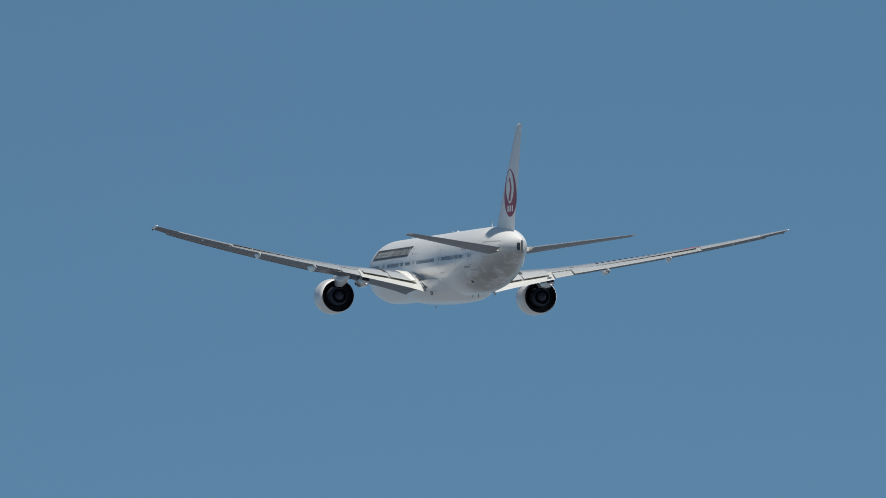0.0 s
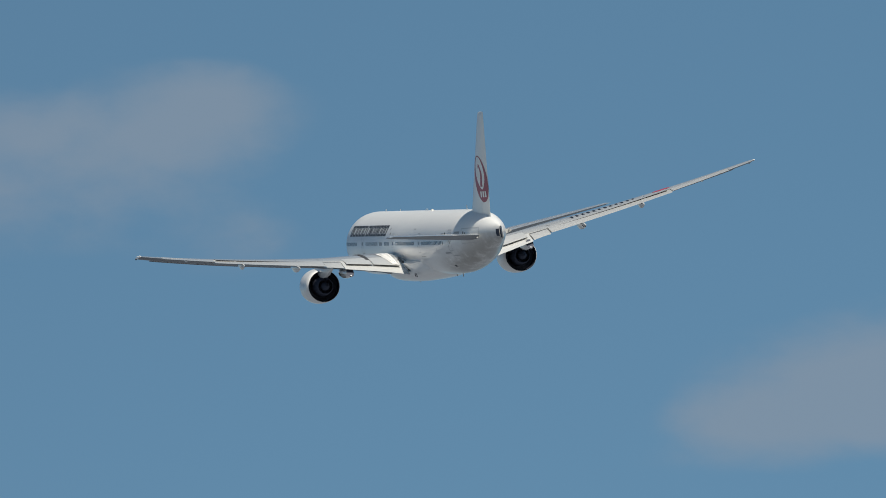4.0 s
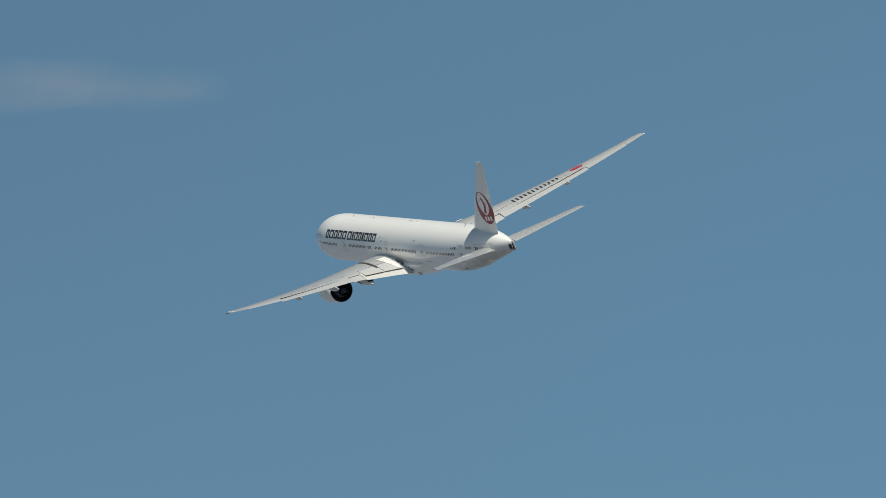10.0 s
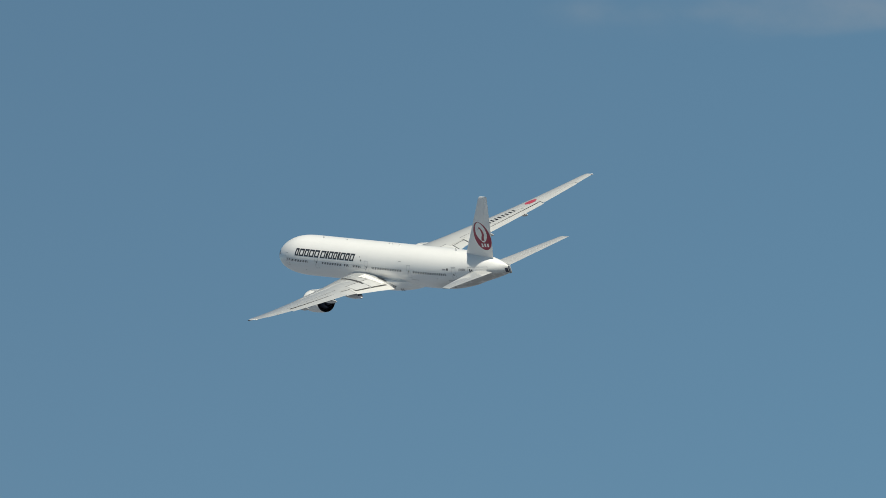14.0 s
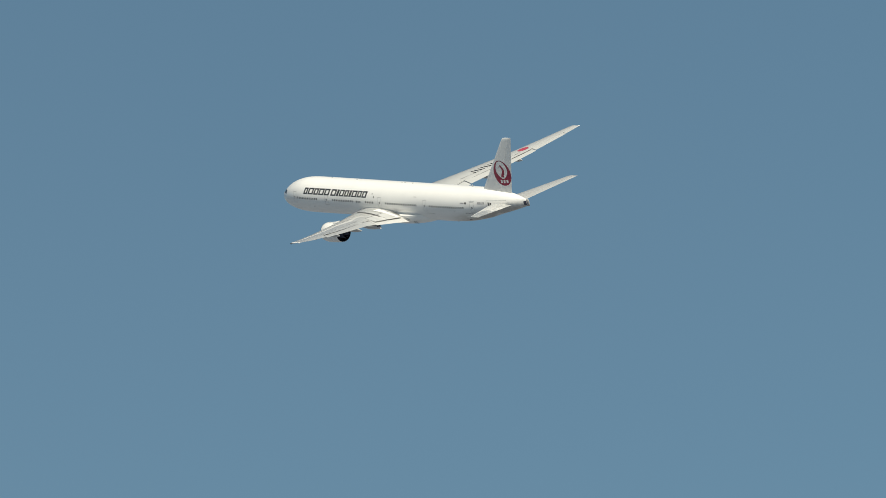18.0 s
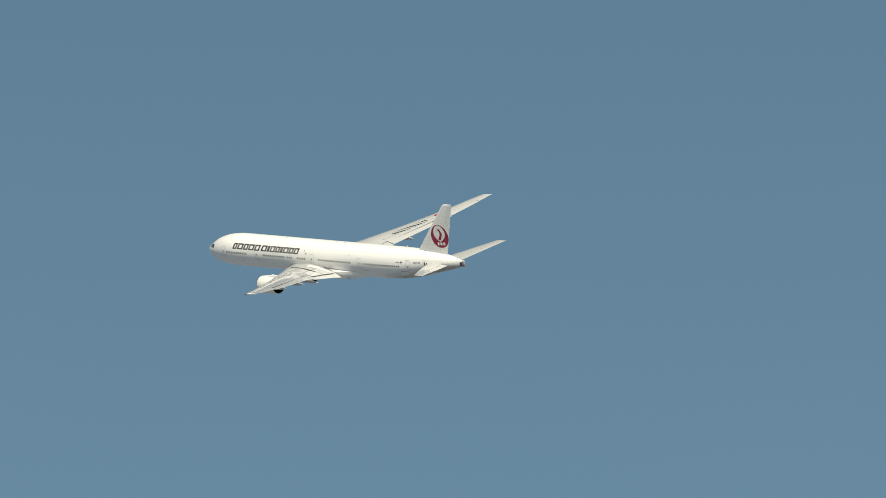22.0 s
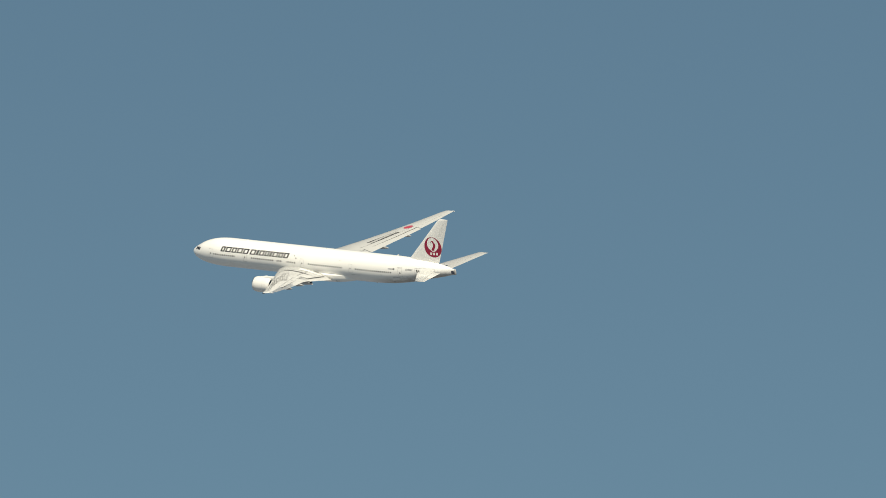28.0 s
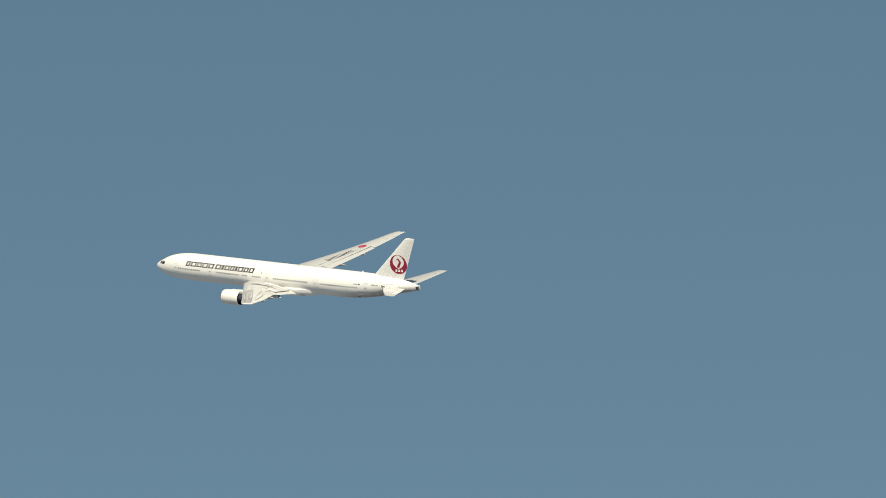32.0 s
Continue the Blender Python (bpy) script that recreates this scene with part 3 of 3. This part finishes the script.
def turned(profile, y, z, n=40, droop=0.0):
    """A surface of revolution about the engine's axis; the profile is (s, radius)."""
    profile = [(s + 0.16 * max(s - 26.8, 0), r) for s, r in profile]
    return [[Vector((36 - s, y + r * math.cos(a), z + r * math.sin(a) + droop * (s - 29) - 0.13)) for a in spread(0, 2 * math.pi, n + 1)[:-1]] for s, r in profile]


def make_engine(side):
    y = side * ENGINE_Y
    z = ENGINE_Z
    engine = tagged(new("engine"), label="turbofan engine in a white nacelle with dark exhaust")
    engine.parent = airliner
    shell = [(24.55, 1.42), (24.42, 1.46), (24.40, 1.50), (24.48, 1.55), (24.7, 1.61), (25.2, 1.68), (25.9, 1.72), (26.8, 1.71), (27.8, 1.66), (28.8, 1.56), (28.82, 1.53), (28.4, 1.55), (28.0, 1.57), (27.2, 1.57)]
    part("nacelle", loft(turned(shell[4:11], y, z), False), NACELLE, engine, "smooth white fan cowl", sharp=50)
    part("nozzle_lining", loft(turned(shell[10:], y, z), False), DUCT, engine, "dark lining of the fan nozzle")
    part("inlet_lip", loft(turned(shell[:5], y, z), False), METAL, engine, "polished metal inlet lip")
    part("inlet_duct", loft(turned([(24.55, 1.42), (25.3, 1.37), (26.4, 1.37)], y, z), False), LINE_GREY, engine)
    fan = merge([loft(turned([(26.3, 1.37), (26.4, 0.3)], y, z), False), loft(turned([(26.35, 0.32), (25.9, 0.24), (25.6, 0.03)], y, z), False)])
    part("fan", fan, DUCT, engine, "dark fan behind the inlet")
    part("fan_duct_wall", loft(turned([(27.3, 1.575), (27.35, 0.9)], y, z), False), DUCT, engine)
    part("core_cowl", loft(turned([(27.0, 1.02), (28.0, 1.02), (28.9, 0.88), (29.5, 0.74), (29.5, 0.70), (29.0, 0.72)], y, z), False), CORE, engine, "dark core exhaust cowl")
    part("exhaust_plug", loft(turned([(28.8, 0.72), (28.85, 0.48), (29.5, 0.40), (30.1, 0.20), (30.4, 0.04)], y, z), True), HOT_METAL, engine, "dark conical exhaust plug")
    # cowl seams
    for s, w in ((25.0, 0.02), (27.3, 0.025)):
        part("cowl_seam", loft(turned([(s, at(s, sorted(shell[2:10]), 1) + 0.006), (s + w, at(s + w, sorted(shell[2:10]), 1) + 0.006)], y, z), False), LINE_GREY, engine)
    # pylon
    rings = []
    for s, lo, hi, w in ((25.6, z + 1.62, z + 1.66, 0.05), (26.4, z + 1.45, z + 1.68, 0.18), (27.6, z + 1.2, z + 1.78, 0.25), (29.0, z + 0.7, z + 1.86, 0.28),
                         (30.6, z + 0.7, z + 1.90, 0.28), (32.6, z + 0.95, z + 1.95, 0.24), (34.4, z + 1.35, z + 1.9, 0.14), (35.4, z + 1.55, z + 1.8, 0.04)):
        rings.append([Vector((36 - s, y + w * c, lo + (hi - lo) * d)) for c, d in ((0.6, 0), (1, 0.12), (1, 0.88), (0.6, 1), (-0.6, 1), (-1, 0.88), (-1, 0.12), (-0.6, 0))])
    part("pylon", loft(rings), NACELLE, engine, "white engine pylon under the wing", sharp=50)
    # strake on the inboard side of the cowl
    a = math.radians(45 if side < 0 else 135)
    pts = [(25.5, 1.70, 0.0), (26.8, 1.70, 0.0), (26.8, 1.70, 0.30), (26.3, 1.71, 0.28)]
    ring = lambda o: [Vector((36 - s, y + (r + q) * math.cos(a) + o * math.sin(a), z + (r + q) * math.sin(a) - o * math.cos(a))) for s, r, q in pts]
    part("strake", loft([ring(-0.015), ring(0.015)]), NACELLE, engine, smooth=False)
    engine.location.x = -1.05
    return engine


make_engine(1), make_engine(-1)


# ---- tail ----
def tail_skin(stations, f0, f1, n=9, rate=1.0, upright=False, side=1):
    """A tail surface: stations (span, le, te, z or offset, thickness)."""
    fs = [f0 + (f1 - f0) * (i / (n - 1)) ** rate for i in range(n)]
    rings = []
    for y, le, te, z, t in stations:
        c = te - le
        up = [(le + f * c, foil(f, t) * c) for f in fs]
        pts = up + [(s, -h) for s, h in reversed(up)]
        rings.append([Vector((36 - s, h, y)) if upright else Vector((36 - s, side * y, z + h + (s - (le + te) / 2) * 0.04)) for s, h in pts])
    return loft(rings)


FIN = [(1.6, 59.85, 68.6, 0, 0.10), (3.05, 61.15, 69.3, 0, 0.10), (12.05, 70.1, 72.82, 0, 0.09), (12.34, 70.6, 72.92, 0, 0.07), (12.42, 71.2, 72.9, 0, 0.03)]
STAB = [(0.8, 63.3, 70.1, 0.60, 0.10), (1.6, 63.95, 70.4, 0.72, 0.10), (10.45, 70.95, 73.6, 1.95, 0.09), (10.72, 71.3, 73.8, 1.98, 0.06), (10.78, 72.1, 73.75, 1.98, 0.02)]


def fin_point(s, z, side, off=0.014):
    k = (z - FIN[1][0]) / (FIN[2][0] - FIN[1][0])
    le, te = FIN[1][1] + (FIN[2][1] - FIN[1][1]) * k, FIN[1][2] + (FIN[2][2] - FIN[1][2]) * k
    f = min(max((s - le) / (te - le), 0), 1)
    return Vector((36 - s, side * (foil(f, 0.10 - 0.01 * k) * (te - le) + off), z))


def emblem(side):
    """The tail emblem as plain shapes: a red disc, a pale drop within it, a red stroke, three white bars."""
    cs, cz, r = 68.03, 6.02, 2.25

    def blob(edge, n=40, off=0.02):
        bm = bmesh.new()
        cx, cy = sum(edge(2 * math.pi * i / n)[0] for i in range(n)) / n, sum(edge(2 * math.pi * i / n)[1] for i in range(n)) / n
        rows = [[bm.verts.new(fin_point(cs + (cx + (edge(2 * math.pi * i / n)[0] - cx) * q) * r, cz + (cy + (edge(2 * math.pi * i / n)[1] - cy) * q) * r, side, off)) for i in range(n)] for q in (0.05, 0.35, 0.7, 1.0)]
        bm.faces.new(rows[0])
        for a, b in zip(rows, rows[1:]):
            for i in range(n):
                j = (i + 1) % n
                bm.faces.new((a[i], a[j], b[j], b[i]))
        return bm
    disc = part("emblem_disc", blob(lambda a: (math.cos(a), math.sin(a)), 48, 0.016), RED, fin, "dark red round emblem on the fin")
    part("emblem_drop", blob(lambda a: (0.01 + (0.66 - 0.02 * math.sin(a)) * math.cos(a) * (1 if math.sin(a) > 0 else 1 - 0.35 * math.sin(a) ** 2), 0.25 + 0.70 * math.sin(a)), 40, 0.022), MARK_WHITE, disc, "white drop shape")
    # the red stroke: a curved band
    def band(t, w):
        x = 0.13 * math.sin(t * 5.2 - 0.5) + 0.05 + 0.05 * t
        return fin_point(cs + (x + w * (0.095 + 0.07 * t)) * r, cz + (0.62 - 0.95 * t) * r, side, 0.03)
    part("emblem_stroke", sheet(band, spread(0, 1, 14), (-1, 0, 1)), RED, disc)
    part("emblem_stroke", sheet(lambda t, w: fin_point(cs + (-0.32 * t + 0.02) * r, cz + (0.62 - 0.20 * t + w * 0.05 * (1 - t)) * r, side, 0.03), spread(0, 1, 5), (-1, 1)), RED, disc)
    for i in range(3):
        s0 = cs + (-0.34 + 0.33 * i) * r
        part("emblem_bar", sheet(lambda u, v: fin_point(u + 0.18 * (v - cz), v, side, 0.03), (s0 + 0.16, s0 + 0.62), spread(cz - 0.78 * r, cz - 0.53 * r, 3)), MARK_WHITE, disc)
    part("emblem_gap", sheet(lambda q, w: fin_point(cs + (0.04 + w) * r, cz + q * r, side, 0.03), (0.88, 1.0), (-0.03, 0.03)), MARK_WHITE, disc)


fin = part("tail_fin", tail_skin(FIN, 0.0, 0.68, 14, 1.6, True), FIN_WHITE, airliner, "tall white swept tail fin with a red emblem")
part("rudder", tail_skin([(2.3, 60.5, 68.95, 0, 0.10)] + FIN[1:3] , 0.685, 1.0, 7, 1.0, True), FIN_WHITE, fin, "white rudder")
part("fin_tip", tail_skin(FIN[2:], 0.685, 1.0, 7, 1.0, True), FIN_WHITE, fin)
emblem(1), emblem(-1)
for side in (1, -1):
    stab = underside(part("tailplane", tail_skin(STAB, 0.0, 0.70, 12, 1.6, False, side), WING_GREY, airliner, "swept pale grey tailplane"), TAIL_UNDER_SHADE)
    underside(part("elevator", tail_skin(STAB[1:3], 0.705, 1.0, 6, 1.0, False, side), WING_GREY, stab, "elevator at the tailplane's rear edge"), TAIL_UNDER_SHADE)
    part("tailplane_tip", tail_skin(STAB[2:], 0.705, 1.0, 6, 1.0, False, side), WING_GREY, stab)
    part("hinge_seam", sheet(lambda u, v: Vector((36 - (63.95 + u * 7.05 + v * (6.45 - u * 4.0)), side * (1.6 + u * 8.85), 0.74 + u * 1.23 + foil(v, 0.095) * (6.45 - 4.0 * u) + (v - 0.5) * (6.45 - 4 * u) * 0.04)), spread(0, 1, 6), (0.69, 0.715)), LINE_GREY, stab)


# ---- movement ----
def motions():
    walk(airliner, [(t, pose(x, y, z, a, b, c)) for t, x, y, z, a, b, c in [
        (0.0, -0.07, 1586.30, 310.12, -1.678, -9.371, 100.543), (0.5, -4.36, 1556.80, 299.49, -2.507, -9.450, 100.473),
        (1.0, -8.45, 1521.31, 287.99, -3.400, -9.461, 100.563), (1.5, -12.39, 1486.69, 276.87, -4.316, -9.475, 100.675),
        (2.0, -16.25, 1457.83, 267.08, -5.283, -9.513, 100.816), (2.5, -20.56, 1473.61, 265.55, -6.364, -9.535, 101.088),
        (3.0, -25.41, 1521.47, 269.80, -7.607, -9.478, 101.348), (3.5, -31.00, 1569.04, 273.93, -8.938, -9.325, 101.707),
        (4.0, -38.44, 1615.59, 277.90, -10.644, -9.364, 102.279), (4.5, -48.30, 1661.09, 281.95, -12.680, -9.611, 103.080),
        (5.0, -59.62, 1706.04, 286.29, -14.750, -9.870, 103.988), (5.5, -70.91, 1751.44, 291.01, -16.564, -9.935, 104.879),
        (6.0, -82.47, 1798.08, 296.01, -18.079, -9.790, 105.778), (6.5, -94.61, 1845.91, 301.22, -19.624, -9.820, 106.809),
        (7.0, -107.35, 1894.11, 306.53, -21.163, -9.969, 107.966), (7.5, -120.71, 1941.72, 311.81, -22.556, -10.109, 109.243),
        (8.0, -134.64, 1987.91, 316.90, -23.633, -10.154, 110.520), (8.5, -149.09, 2032.27, 321.75, -24.361, -10.161, 111.799),
        (9.0, -164.11, 2075.35, 326.48, -24.819, -10.171, 113.103), (9.5, -179.75, 2118.40, 331.27, -25.121, -10.120, 114.345),
        (10.0, -196.02, 2162.04, 336.20, -25.388, -10.018, 115.712), (10.5, -212.90, 2205.87, 341.19, -25.644, -9.918, 117.045),
        (11.0, -230.33, 2249.30, 346.16, -25.864, -9.860, 118.507), (11.5, -248.40, 2291.85, 351.05, -26.041, -9.850, 119.927),
        (12.0, -267.22, 2333.19, 355.83, -26.092, -9.884, 121.250), (12.5, -286.83, 2373.66, 360.55, -25.977, -9.928, 122.724),
        (13.0, -307.40, 2414.39, 365.38, -25.753, -9.993, 124.139), (13.5, -329.03, 2456.13, 370.44, -25.465, -10.066, 125.527),
        (14.0, -351.55, 2498.09, 375.62, -25.158, -10.121, 126.824), (14.5, -374.78, 2538.94, 380.73, -24.871, -10.137, 128.202),
        (15.0, -398.70, 2578.33, 385.67, -24.665, -10.043, 129.487), (15.5, -423.27, 2616.67, 390.43, -24.532, -9.851, 130.687),
        (16.0, -448.49, 2654.20, 395.00, -24.426, -9.613, 131.832), (16.5, -474.36, 2691.16, 399.40, -24.296, -9.379, 132.952),
        (17.0, -500.98, 2728.13, 403.73, -24.137, -9.163, 134.058), (17.5, -528.41, 2765.45, 408.02, -23.966, -8.920, 135.215),
        (18.0, -556.54, 2802.35, 412.19, -23.849, -8.771, 136.471), (18.5, -585.12, 2837.76, 416.15, -23.784, -8.718, 137.666),
        (19.0, -614.14, 2871.71, 419.95, -23.757, -8.739, 138.815), (19.5, -643.67, 2904.83, 423.72, -23.725, -8.793, 139.953),
        (20.0, -673.59, 2936.80, 427.43, -23.683, -8.869, 141.159), (20.5, -703.78, 2966.85, 431.01, -23.608, -8.973, 142.464),
        (21.0, -734.28, 2995.19, 434.50, -23.488, -9.068, 143.733), (21.5, -765.26, 3022.58, 438.00, -23.336, -9.143, 144.985),
        (22.0, -796.74, 3049.32, 441.55, -23.234, -9.190, 146.229), (22.5, -828.80, 3075.77, 445.21, -23.215, -9.213, 147.469),
        (23.0, -861.87, 3103.34, 449.15, -23.245, -9.228, 148.718), (23.5, -896.23, 3132.95, 453.56, -23.277, -9.257, 150.021),
        (24.0, -931.51, 3163.41, 458.26, -23.284, -9.286, 151.310), (24.5, -967.19, 3192.77, 462.94, -23.237, -9.311, 152.536),
        (25.0, -1002.92, 3220.08, 467.44, -23.147, -9.351, 153.629), (25.5, -1038.37, 3244.37, 471.65, -23.035, -9.423, 154.923),
        (26.0, -1073.10, 3264.50, 475.42, -23.010, -9.497, 156.138), (26.5, -1107.49, 3281.74, 478.91, -23.064, -9.571, 157.283),
        (27.0, -1143.07, 3300.58, 482.77, -23.093, -9.627, 158.390), (27.5, -1181.03, 3324.55, 487.49, -23.001, -9.651, 159.494),
        (28.0, -1220.82, 3351.97, 492.83, -22.776, -9.639, 160.597), (28.5, -1260.56, 3377.65, 498.01, -22.584, -9.620, 161.803),
        (29.0, -1298.96, 3397.88, 502.50, -22.425, -9.582, 163.018), (29.5, -1335.92, 3412.71, 506.27, -22.318, -9.523, 164.175),
        (30.0, -1372.15, 3424.34, 509.65, -22.251, -9.495, 165.242), (30.5, -1408.61, 3435.42, 513.02, -22.219, -9.498, 166.223),
        (31.0, -1446.41, 3448.55, 516.82, -22.202, -9.532, 167.209), (31.5, -1486.40, 3465.81, 521.37, -22.207, -9.566, 168.229),
        (32.0, -1528.80, 3487.42, 526.73, -22.211, -9.607, 169.427),
    ]])


motions()
